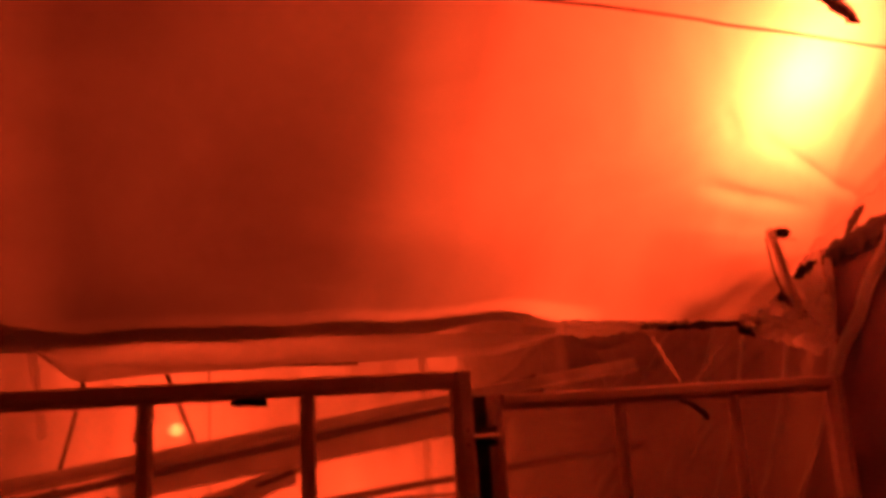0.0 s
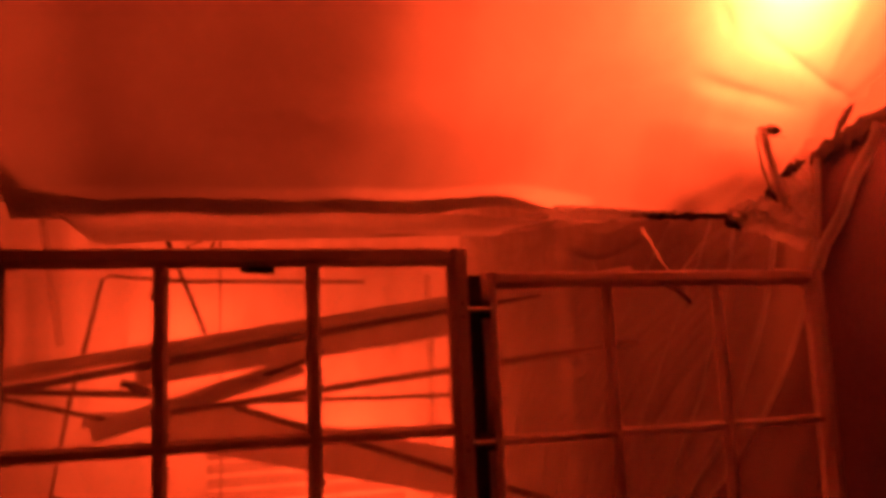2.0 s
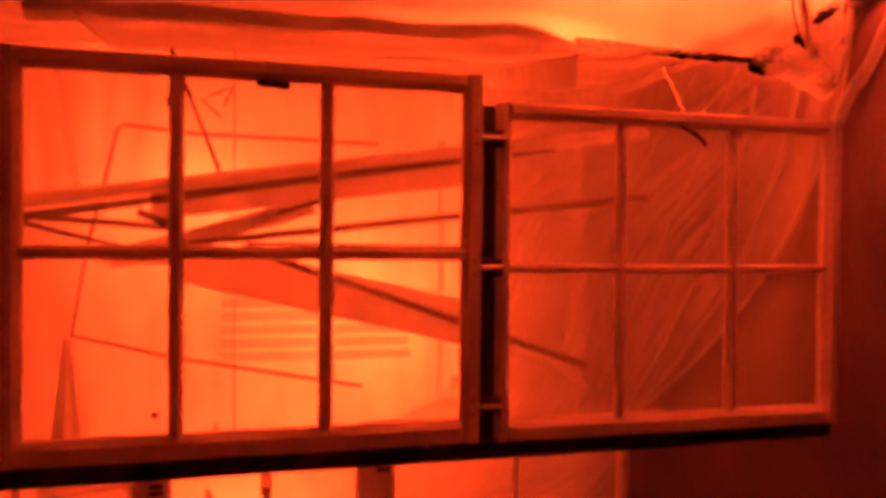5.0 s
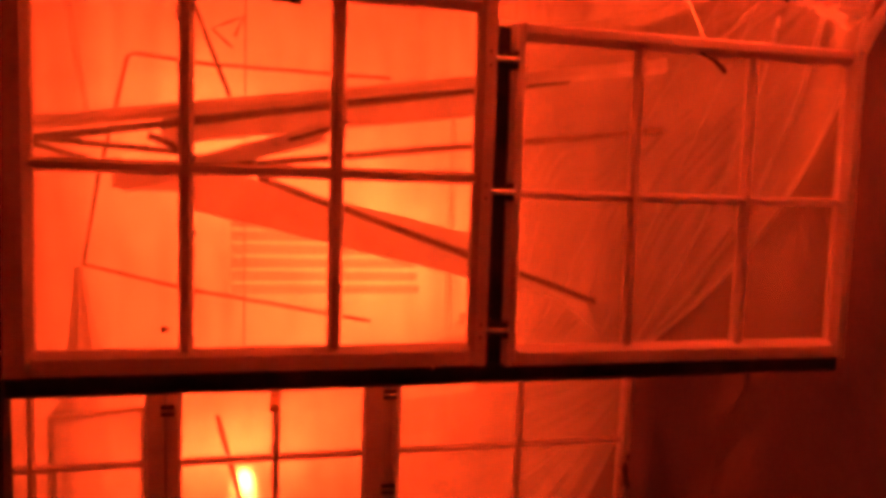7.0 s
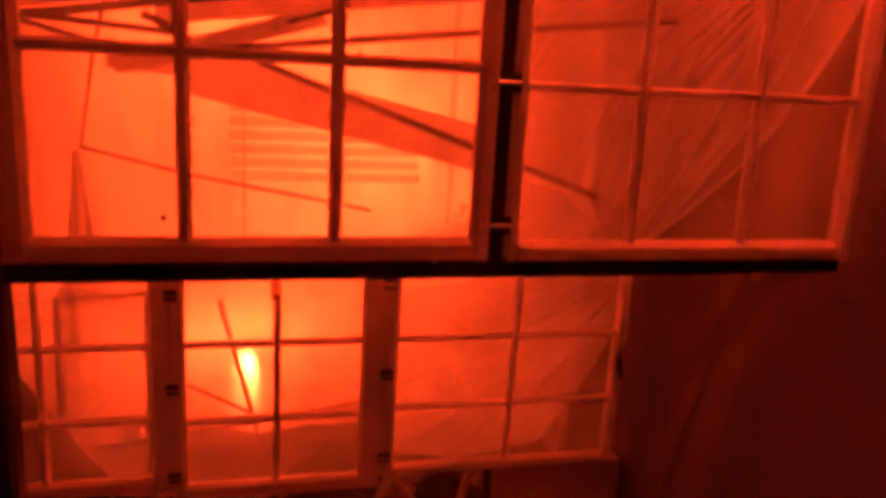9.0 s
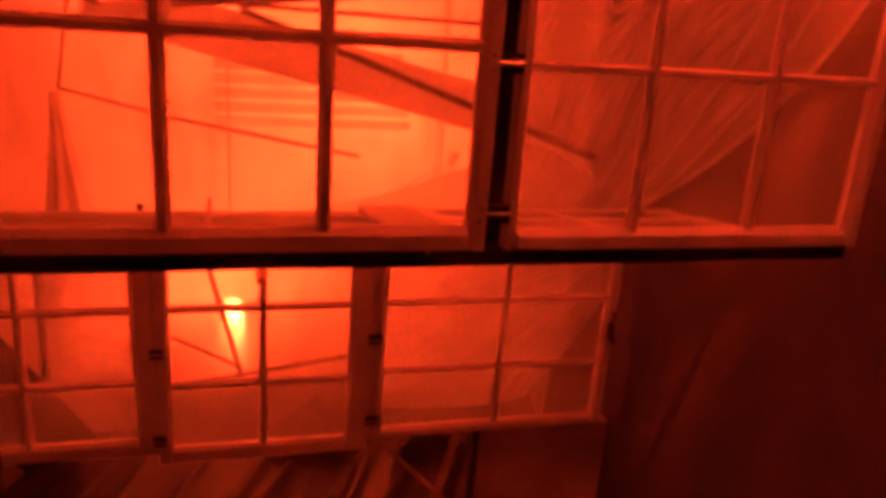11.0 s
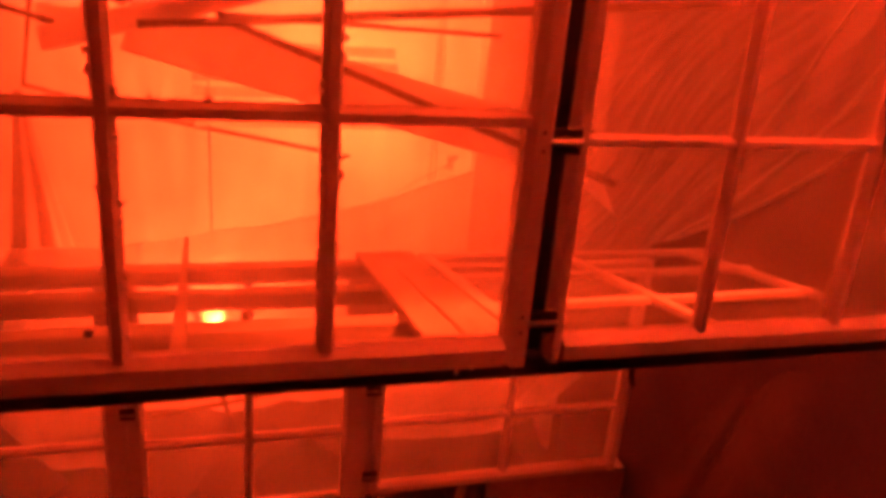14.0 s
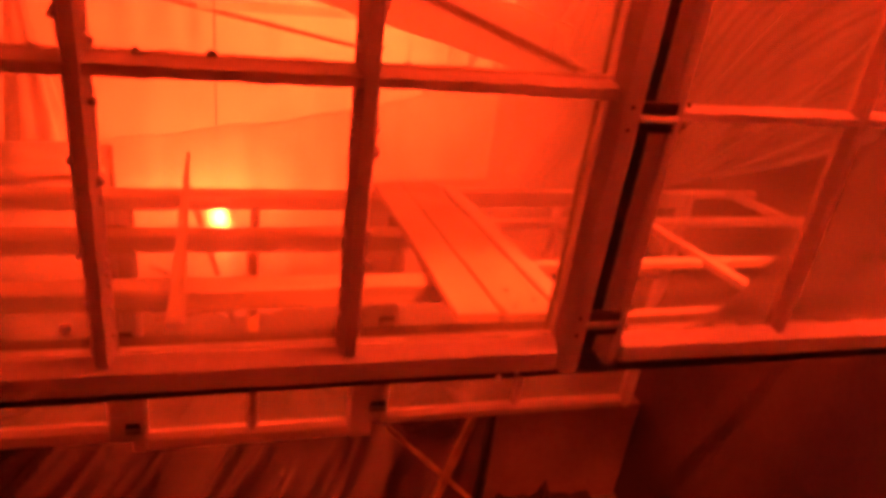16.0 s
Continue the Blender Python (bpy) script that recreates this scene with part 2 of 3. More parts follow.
def window_sash(x0, x1, z0, z1, y, left, right, low, top, uprights, levels, label, lean=0.0, deep=0.034, seed=1, size=1.0):
    """A glazed sash; left, right, low and top are the widths of its frame; lean: metres by which x grows per metre of height."""
    ob = base("window_sash", (x0 + x1) / 2, y, z0, label, "window", "old window sashes")
    put = lambda x, z, yy=y: (x + lean * (z - z0), yy, z)
    prof = [(a * size, b * size) for a, b in MUNTIN]
    def rail(w, side):
        """A rail whose inner front edge slopes back to the glass; side: +1 where the glass lies above it."""
        h, d, e = w / 2, deep / 2, 0.009
        ring = [(-h, d - 0.003), (-h, -d + 0.003), (-h + 0.003, -d), (h - e, -d), (h, -d + 0.016), (h, d - 0.003), (h - 0.003, d), (-h + 0.003, d)]
        return ring if side > 0 else [(-a, b) for a, b in ring][::-1]

    part("stile", bar(put(x0 + left / 2, z0), put(x0 + left / 2, z1), rail(left, 1), (1, 0, 0), 14, 0.0006, seed), PAINT, ob)
    part("stile", bar(put(x1 - right / 2, z0), put(x1 - right / 2, z1), rail(right, -1), (1, 0, 0), 14, 0.0006, seed + 1), PAINT, ob)
    xa, xb = x0 + left - 0.001, x1 - right + 0.001
    part("bottom_rail", bar(put(xa, z0 + low / 2, y + 0.001), put(xb, z0 + low / 2, y + 0.001), [(a, -b) for a, b in rail(low, 1)], (0, 0, 1), 18, 0.0006, seed + 2), PAINT, ob)
    part("top_rail", bar(put(xa, z1 - top / 2, y + 0.001), put(xb, z1 - top / 2, y + 0.001), [(a, -b) for a, b in rail(top, -1)], (0, 0, 1), 18, 0.0006, seed + 3), PAINT, ob)
    for k, x in enumerate(uprights):
        part("muntin", bar(put(x, z0 + low - 0.002), put(x, z1 - top + 0.002), prof, (1, 0, 0), 40, 0.0008, seed + 10 + k), PAINT, ob)
    for k, z in enumerate(levels):
        across = [(a * 0.92, -b * 0.92) for a, b in prof]
        part("muntin", bar(put(xa - 0.002, z, y + 0.0015), put(xb + 0.002, z, y + 0.0015), across, (0, 0, 1), 50, 0.0008, seed + 20 + k), PAINT, ob)
    xs, zs = [xa, *uprights, xb], [z0 + low, *levels, z1 - top]
    for a, b in zip(xs, xs[1:]):
        for c, d in zip(zs, zs[1:]):
            bm = bmesh.new()
            loft(bm, [[put(a, c, y + 0.004), put(b, c, y + 0.004), put(b, d, y + 0.004), put(a, d, y + 0.004)], [put(a, c, y + 0.0065), put(b, c, y + 0.0065), put(b, d, y + 0.0065), put(a, d, y + 0.0065)]])
            pane = part("pane", bm, GLASS, ob, "old clear glass pane")
            pane.visible_shadow = False
    return ob


def hinge(sash, x, y, z, wide=0.042):
    """A butt hinge: two leaves and a bright pin bridging the gap between two frames."""
    h = part("hinge", bar((x - wide / 2, y, z), (x + wide / 2, y, z), oblong(0.030, 0.006), (0, 0, 1), 2), RUST, sash, "rusty iron hinge with a bright pin")
    part("hinge_pin", bar((x - wide * 0.48, y - 0.006, z), (x + wide * 0.48, y - 0.006, z), round_profile(0.0042), (0, 0, 1), 2), STEEL, h, "shiny worn steel pin")


upper_left = window_sash(-0.247, 0.493, 1.262, 1.876, 1.432, 0.040, 0.029, 0.035, 0.028, (0.008, 0.238), (1.577,),
                         "weathered white six-pane window sash with crumbling putty", seed=3, size=1.08)
upper_right = window_sash(0.533, 1.220, 1.256, 1.836, 1.447, 0.022, 0.026, 0.032, 0.026, (0.766, 0.992), (1.552,),
                          "weathered white six-pane window sash hinged to a dark post", lean=-0.006, seed=40, size=0.8)
for z in (1.772, 1.556, 1.322):
    hinge(upper_right, 0.510, 1.422, z)
hinge(upper_left, -0.262, 1.428, 1.60)
hinge(upper_left, -0.262, 1.428, 1.30)

low_left = window_sash(-0.80, -0.118, 0.292, 0.992, 2.432, 0.045, 0.055, 0.045, 0.034, (-0.465,), (0.52, 0.746),
                       "small-paned old window sash with dull paint", lean=-0.004, seed=60, size=1.05)
low_middle = window_sash(-0.117, 0.500, 0.258, 0.992, 2.430, 0.038, 0.066, 0.044, 0.034, (0.182,), (0.507, 0.746),
                         "small-paned old window sash lit from behind", lean=0.004, seed=80, size=1.05)
low_right = window_sash(0.522, 1.298, 0.290, 0.992, 2.432, 0.022, 0.03, 0.03, 0.034, (0.924,), (0.517, 0.746),
                        "small-paned old window sash beside the plaster wall", lean=0.012, seed=100, size=1.0)
for z in (0.93, 0.64, 0.361):
    hinge(low_right, 0.513, 2.41, z, 0.04)
for z in (0.906, 0.622, 0.34):
    hinge(low_middle, -0.113, 2.408, z, 0.035)
part("latch", tube([(1.300, 2.412, 0.70), (1.283, 2.40, 0.665), (1.288, 2.398, 0.625), (1.303, 2.41, 0.60)], 0.009), RUST, low_right, "dark iron latch")
part("hook", tube([(0.62, 2.412, 0.292), (0.60, 2.405, 0.272), (0.615, 2.40, 0.262), (0.65, 2.40, 0.272), (0.68, 2.405, 0.285)], 0.004), RUST, low_right, "bent wire hook")
part("latch", tube([(0.870, 1.434, 1.812), (0.890, 1.424, 1.800), (0.910, 1.418, 1.781), (0.912, 1.418, 1.774)], 0.004), RUST, upper_right, "dark iron latch")
part("latch", bar((0.126, 1.436, 1.848), (0.178, 1.436, 1.845), oblong(0.014, 0.01), (0, 0, 1), 4, 0.002, 5), RUST, upper_left, "dark iron latch plate")

# posts, sills and heads that carry the sashes
def timber(name, p0, p1, w, h, mat, label, category="timber", across=(0, 0, 1), group="", jitter=0.0012, seed=0, kind="", clip=0.14):
    return tagged(link(name, bar(p0, p1, oblong(w, h, clip), across, 12, jitter, seed), mat), label, category, group, kind)


timber("post", (0.513, 1.486, 1.252), (0.513, 1.486, 1.835), 0.060, 0.03, DARK, "dark stained post between the upper sashes", "post", (1, 0, 0), kind="structure", seed=1)
timber("post", (-0.285, 1.47, FLOOR_Z), (-0.285, 1.47, 1.92), 0.06, 0.06, DARK, "dark stained post beside the upper sash", "post", (1, 0, 0), kind="structure", seed=2)
timber("sill_beam", (-0.95, 1.490, 1.236), (1.228, 1.495, 1.238), 0.036, 0.07, DARK, "dark timber sill under the upper sashes", "sill", kind="structure", seed=3)
timber("post", (0.510, 2.475, 0.27), (0.510, 2.475, 0.94), 0.05, 0.04, PAINT, "weathered mullion post between the low windows", "post", (1, 0, 0), kind="structure", seed=4)
timber("post", (-0.115, 2.475, 0.27), (-0.115, 2.475, 0.94), 0.04, 0.04, PAINT, "weathered mullion post between the low windows", "post", (1, 0, 0), kind="structure", seed=5)

# ---- the open platform behind the upper sashes ----
def deck(y):
    """Height of the platform, which tips up towards the sashes."""
    return 1.094 + 0.175 * (2.21 - y)


for y, w, k in ((2.232, 0.036, 1), (1.990, 0.038, 2), (1.762, 0.040, 3)):
    timber("joist", (-1.5, y, deck(y) - 0.018), (0.46, y, deck(y) - 0.018), 0.034, w, PALE, "rough timber joist of the open platform", "joist", group="platform joists", seed=10 + k, jitter=0.002)
timber("plank", (0.447, 2.26, deck(2.26) + 0.008), (0.440, 1.60, deck(1.60) + 0.008), 0.014, 0.058, PALE, "pale plank laid across the joists", "plank", group="laid planks", seed=21)
nailed = timber("plank", (0.512, 2.26, deck(2.26) + 0.009), (0.512, 1.59, deck(1.59) + 0.009), 0.014, 0.074, PALE, "pale plank with old nail holes laid across joists", "plank", group="laid planks", seed=22)
for x, y in ((0.495, 1.615), (0.530, 1.635), (0.502, 1.672), (0.527, 1.985)):
    part("nail_hole", bar((x, y, deck(y) + 0.0155), (x, y, deck(y) + 0.0172), round_profile(0.0035, 8), (1, 0, 0), 1), RUST, nailed, "dark nail hole")
tagged(link("lath", bar((0.060, 1.60, deck(1.60) + 0.010), (0.040, 2.50, deck(2.50) + 0.012), oblong(0.014, 0.022), (0, 0, 1), 12, 0.0012, 23, 0.4), PALE), "thin tapering lath lying across the joists", "lath")
timber("lath", (0.163, 2.02, deck(2.02) - 0.058), (0.151, 1.62, deck(1.62) - 0.058), 0.012, 0.016, WOOD, "thin lath under the joists", "lath", seed=24)


def flat_sash():
    """A bare sash frame lying flat beside the wall."""
    ob = base("sash_frame", 0.95, 1.9, 1.1, "bare old sash frame lying flat on the platform", "window frame")
    for y in (2.230, 2.025, 1.80, 1.60):
        part("muntin", bar((0.55, y, deck(y)), (wall_x(y) - 0.006, y + 0.006, deck(y)), oblong(0.014, 0.020), (0, 0, 1), 10, 0.001, int(y * 100)), PAINT, ob)
    for x0, x1 in ((0.915, 0.915), (1.255, 1.275)):
        part("muntin", bar((x0, 2.235, deck(2.235) + 0.005), (x1, 1.60, deck(1.60) + 0.005), oblong(0.014, 0.020), (0, 0, 1), 10, 0.001, int(x0 * 100)), PAINT, ob)
    part("stile", bar((0.575, 2.235, deck(2.235) + 0.004), (0.575, 1.60, deck(1.60) + 0.004), oblong(0.02, 0.03), (0, 0, 1), 10, 0.001, 9), PAINT, ob)


flat_sash()

# ---- film and cloth ----
CREASES = ((0.632, 0.442, 0.656, 0.399, 0.010), (0.634, 0.298, 0.784, 0.278, 0.008), (0.687, 0.408, 0.883, 0.306, 0.012), (0.791, 0.488, 0.807, 0.56, 0.008))


def canopy_place(u, v):
    x = -0.225 + 1.80 * u
    r = min(1, max(0, (x - 0.80) / 0.45))
    steep = 1.25 + 0.35 * u + 1.2 * r * r * (3 - 2 * r) * math.exp(-v * 3.5)
    z = 1.945 + v * 0.74
    y = 1.436 + 0.07 * r ** 1.3 - (z - 1.945) / steep
    # a soft belly, a long fold and small puckers
    y += 0.03 * math.sin(math.pi * min(1, v * 1.6)) * (0.4 + u)
    y += wob(x * 3.1, v * 3.0, 1.7, amp=0.020) * min(1, v * 6)
    pucker = math.exp(-v * 14)
    y += pucker * wob(x * 11, v * 9, 4.2, amp=0.014) * (1 - v) * (0.3 + r)
    z += pucker * (wob(x * 5, 2.0, 7.0, amp=0.010) + 0.022 * math.exp(-((x - 0.58) / 0.12) ** 2))
    # creases fanning out from the torn corner
    far = math.hypot(x - 1.22, (z - 2.10))
    turn = math.atan2(z - 2.10, x - 1.22)
    y += wob(turn * 7, far * 1.5, 11, amp=0.0016) * math.exp(-((far - 0.26) / 0.2) ** 2)
    for ua, va, ub, vb, deep in CREASES:
        du, dv = ub - ua, vb - va
        f = min(1, max(0, ((u - ua) * du + (v - va) * dv) / (du * du + dv * dv)))
        off = math.hypot((u - ua - f * du) * 1.8, (v - va - f * dv) * 0.9)
        y -= 0.55 * deep * math.exp(-(off / 0.014) ** 2) * (0.4 + 0.6 * math.sin(math.pi * f))
    if v < 0.035:
        f = (1 - v / 0.035) * min(1, max(0, (0.74 - x) / 0.12))
        y += 0.045 * math.sin(f * 1.5)
        z -= 0.010 * math.sin(f * 2.2)
    corner = max(0, 1 - u * 12)
    y += 0.05 * corner ** 2
    return (x, y, z)


def canopy_torn(u, v):
    """The sheet, torn away from the wall at its lower corner."""
    x, y, z = canopy_place(u, v)
    if x > 1.115 and z < 1.962 + 0.95 * (x - 1.115) + wob(x * 26, z * 22, 3, amp=0.03):
        return None
    return (x, y, z)


canopy = tagged(link("canopy_sheet", surface(240, 150, canopy_torn), CANVAS, smooth=True), "translucent sheet stretched overhead with a lamp glowing behind", "sheet")


def canopy_upper(u, v):
    x0, y0, z0 = canopy_place(u, 0.93)
    return (x0, y0 - 0.02 - 1.25 * v + wob(u * 4, v * 3, 9, amp=0.03), z0 + 0.012 + 0.28 * v + wob(u * 5, v * 4, 3, amp=0.03))


tagged(link("overhead_sheet", surface(60, 40, canopy_upper), CANVAS, smooth=True), "second translucent sheet lapped above the first", "sheet")
# dark line added where the lower sheet's edge meets the lighter one above
tagged(link("seam_edge_line", tube([(lambda p: (p[0], p[1] - 0.005, p[2] - 0.003))(canopy_place(0.2 + 0.78 * k / 40, 0.57 + 0.2 * max(0, 0.2 + 0.78 * k / 40 - 0.6))) for k in range(41)], 0.0022), CLOTH), "dark line standing in for the lower sheet's edge at the seam", "cord")


def hem_layer(k):
    """Added hem layer, lower and further back than the last, darkening the sheet's edge."""
    def place(u, v):
        high = (0.030 + 0.021 * k + wob(u * 6, k * 3.1, 1, amp=0.022)) * min(1, 5 * (1 - u)) + 0.008
        x, y, z = canopy_place(0.004 + 0.52 * u, 0.012 + high * v)
        lean = 0.005 + 0.007 * k + 0.03 * v ** 2
        return (x, y + lean, z + 0.4 * lean)
    return place


# stacked out of view so the lower band shades off gradually
for k in range(5):
    part("hem_shade_layer", surface(80, 8, hem_layer(k)), CANVAS, canopy, "folded hem layer added behind the sheet to darken its lower edge", True)


def valance_place(u, v):
    x = -0.14 + 0.84 * u
    z = 1.938 - 0.05 * v * (1 - 0.35 * u) * min(1, 14 * u + 0.1, 5 * (1 - u) + 0.1) + wob(x * 6, 1, 3, amp=0.006)
    return (x, 1.447 + 0.012 * math.sin(3.0 * v) + wob(x * 8, v, 5, amp=0.008), z)


part("hem", surface(70, 6, valance_place), WRAP, canopy, "loose hem hanging over the sash", True)


def edge_curve(u):
    """The hanging film's free edge, along the wall and down to the platform."""
    y = 1.45 + 0.97 * u * u
    return Vector((wall_x(y) - 0.016, y, 2.06 - u))


def film_place(u, v):
    r = edge_curve(u)
    l = Vector((1.02 - 0.02 * u, 3.15, 2.20 - 1.80 * u))
    c = Vector((1.40, 2.98, (r.z + l.z) / 2 - 0.02))
    p = r * (1 - v) ** 2 + c * (2 * v * (1 - v)) + l * v * v
    p.x = min(p.x, wall_x(p.y) - 0.016)
    # folds fanning out of the upper corner, and swags along the free edge
    turn, far = math.atan2(u, v * 1.6 + 0.02), math.hypot(u, v)
    bend = turn + 0.12 * wob(u * 3, v * 4, 6.6)
    ridge = lambda a, b, c: max(0, 1 - 2.6 * abs(wob(a, b, c))) ** 2
    fan = 0.6 * wob(bend * 15, far * 1.6, 2.2) + 0.55 * ridge(bend * 26, far * 2.2, 5.2) + 0.30 * ridge(bend * 52, far * 4, 1.2)
    swag = wob(v * 26 + u * 3, u * 2.0, 9.1) * math.exp(-v * 5)
    net = wob(u * 22, v * 26, 3.3)
    p.y -= (0.014 * fan * min(1, far * 2.5) + 0.030 * swag + 0.004 * net) * min(1, v * 12)
    p.x -= (0.010 * (fan + 0.5) + 0.022 * (swag + 0.3)) * min(1, v * 12)
    p.x = min(p.x, wall_x(p.y) - 0.008)
    return p


hanging = tagged(link("hanging_film", surface(160, 220, film_place), FILM, smooth=True), "creased clear plastic film hung across the corner", "plastic film")
for k, (u0, u1, v0, v1, r) in enumerate(((0.08, 0.95, 0.045, 0.060, 0.0065), (0.10, 0.92, 0.10, 0.16, 0.0050), (0.05, 0.80, 0.13, 0.36, 0.0024), (0.03, 0.70, 0.20, 0.62, 0.0022), (0.10, 0.30, 0.42, 0.36, 0.0028), (0.16, 0.24, 0.34, 0.46, 0.0026))):
    line = []
    for j in range(31):
        f = j / 30
        p = Vector(film_place(u0 + (u1 - u0) * f, v0 + (v1 - v0) * f + 0.006 * wob(f * 5, k, 2)))
        line.append(p + Vector((-0.003, -0.003, 0)))
    part("pleat", tube(line, r, 6), WRAP, hanging, "bright ridge of a fold in the film", True)
edge = [edge_curve(k / 24) + Vector((-0.006, -0.006, 0)) for k in range(25)]
tagged(link("film_roll", tube(edge, 0.006), WRAP, smooth=True), "rolled edge of the hanging plastic film", "plastic film")


def back_film_place(u, v):
    x, z = -1.6 + 3.15 * u, FLOOR_Z + 0.01 + 2.85 * v
    y = 4.90 + 0.02 * math.sin(x * 7 + 0.6 * z) + wob(x * 3, z * 0.9, 8, amp=0.06) + wob(x * 11, z * 1.5, 3, amp=0.02)
    return (x, y, z)


tagged(link("back_film", surface(110, 60, back_film_place), SHEER, smooth=True), "tall sheet of milky film with lamps glowing behind", "plastic film")


# backlit film added as a bright ground behind the right-hand panes
def side_film_place(u, v):
    y, z = 3.05 + 1.84 * u, FLOOR_Z + 0.01 + 2.75 * v
    x = wall_x(y) - 0.03 + wob(y * 4, z * 0.9, 18, amp=0.03) + wob(y * 14, z * 1.4, 5, amp=0.012)
    return (x, y, z)


tagged(link("side_film", surface(80, 50, side_film_place), SIDE, smooth=True), "milky film added beyond the partition to brighten the right-hand panes", "plastic film")


def low_film_place(u, v):
    x = -1.02 + 2.46 * u
    top = 0.405 + 0.17 * (x + 0.62) + 0.22 * max(0, u - 0.75) - 0.065 * math.sin(math.pi * u)
    z = FLOOR_Z + 0.01 + (top - FLOOR_Z) * v
    y = 4.16 - 0.62 * (1 - v) ** 3 + 0.10 * (1 - v) * math.sin(u * 9) + wob(x * 4, z * 2, 4, amp=0.05) + wob(x * 12, z * 3, 6, amp=0.015)
    return (x, y, z)


sagging = tagged(link("low_film", surface(90, 40, low_film_place), LOOSE, smooth=True), "sagging film tied up at one corner", "plastic film")
part("rolled_hem", tube([Vector(low_film_place(k / 60, 1.0)) + Vector((0, -0.004, 0.004)) for k in range(61)], 0.007), WRAP, sagging, "rolled upper edge of the film", True)


def tarp_place(u, v):
    x = -1.6 + 3.4 * u
    y = 1.50 + 3.4 * v
    z = 1.972 + 0.05 * max(0, min(1, (x - 0.7) / 0.3)) + 0.62 * v ** 0.7 + (0.05 * math.sin(5 * u) * v + wob(u * 5, v * 5, 2, amp=0.05)) * min(1, 4 * v)
    return (x, y, z)


tagged(link("tarpaulin", surface(70, 50, tarp_place), TARP, smooth=True), "pale translucent tarpaulin stretched as a low sloping roof", "tarpaulin")


# ---- broken boards and rods behind the sashes ----
def board(name, p0, p1, w, t, mat, label, category="board", face=(0, -1, 0.3), seed=0, group="broken boards"):
    """A board whose broad side is w wide and turned towards face."""
    way = (Vector(p1) - Vector(p0)).normalized()
    wide = way.cross(Vector(face)).normalized()
    return tagged(link(name, bar(p0, p1, oblong(w, t, 0.1), wide, 14, 0.0012, seed), mat), label, category, group)


board("fallen_beam", (-0.62, 2.56, 1.667), (1.29, 2.28, 1.922), 0.034, 0.03, PANEL, "long pale board wedged aslant behind the sash", "board", (0, -1, 0.5), 31)
board("dark_rod", (-0.60, 2.53, 1.624), (1.00, 2.33, 1.869), 0.020, 0.018, DARK, "long dark batten wedged aslant", "batten", seed=32)
board("fallen_board", (-0.14, 2.515, 1.682), (0.804, 2.371, 1.804), 0.086, 0.015, PANEL, "pale board leaning behind the long beam", seed=33)
board("fallen_board", (-0.345, 3.0, 1.528), (-0.095, 2.95, 1.519), 0.05, 0.015, PANEL, "ragged end of a pale board", seed=34)
board("fallen_board", (-0.111, 2.945, 1.518), (0.974, 2.67, 1.281), 0.15, 0.018, PANEL, "wide pale board slanting down", seed=35)
def torn_board_end():
    """The splintered tip of the wide board, tapering to a point."""
    bm = bmesh.new()
    loft(bm, [[(0.932, y, 1.354), (0.987, y, 1.275), (1.233, y, 1.169), (1.301, y, 1.044), (1.135, y, 1.174), (0.987, y, 1.211), (0.932, y, 1.229)] for y in (2.662, 2.676)])
    return tagged(link("splintered_board", bm, PANEL), "splintered pale end of the slanting board", "board", "broken boards")


torn_board_end()
board("batten", (0.131, 2.865, 1.554), (1.232, 2.575, 1.174), 0.02, 0.02, BROWN, "brown batten on the slanting board", "batten", seed=36)
board("broken_board", (-0.23, 2.40, 1.530), (0.30, 2.345, 1.685), 0.05, 0.012, PANEL, "short pale board crossing the others", seed=37)
board("batten", (0.00, 2.385, 1.595), (0.345, 2.335, 1.705), 0.014, 0.014, DARK, "short dark batten crossing the boards", "batten", seed=38)
board("rod", (-0.03, 2.31, 1.578), (1.123, 2.0, 1.712), 0.016, 0.016, BROWN, "long thin rod reaching through the film", "rod", seed=39)
board("rod", (0.12, 2.768, 1.572), (0.88, 2.70, 1.562), 0.012, 0.012, BROWN, "thin brown rod behind the sash", "rod", seed=40)
board("broken_stub", (-0.155, 2.35, 1.660), (-0.055, 2.35, 1.618), 0.018, 0.018, DARK, "broken dark stub of wood", "wood stub", seed=41)
board("stick", (-0.55, 2.5, 1.652), (-0.05, 2.45, 1.617), 0.016, 0.014, BROWN, "thin brown stick among fallen boards", "stick", seed=42)
board("stick", (-0.50, 2.45, 1.640), (-0.20, 2.4, 1.565), 0.012, 0.012, BROWN, "thin brown stick among fallen boards", "stick", seed=43)
board("rod", (0.86, 2.38, 1.858), (0.995, 2.355, 1.898), 0.022, 0.022, BROWN, "thick broken end of a rod", "rod", seed=44)
board("hanging_stick", (-0.205, 2.6, 2.43), (0.05, 2.6, 1.77), 0.011, 0.011, DARK, "thin dark stick hanging down", "stick", seed=45)
tagged(link("bent_wire", tube([(-0.001, 4.851, 2.261), (-0.112, 4.851, 2.361), (-0.023, 4.851, 2.404), (0.062, 4.851, 2.444), (0.011, 4.851, 2.326)], 0.009), RUST), "thin wire bent into a triangle", "wire")
tagged(link("bent_hoop", tube([(0.909, 4.84, 2.145), (-0.131, 4.82, 2.159), (-0.522, 4.82, 2.194), (-0.556, 4.82, 2.172), (-0.634, 4.82, 1.82), (-0.708, 4.82, 1.511), (-0.788, 4.82, 1.026), (-0.239, 4.85, 0.882), (0.824, 4.85, 0.682)], 0.012), BROWN),
       "thin bent wire hoop resting against the film", "wire")


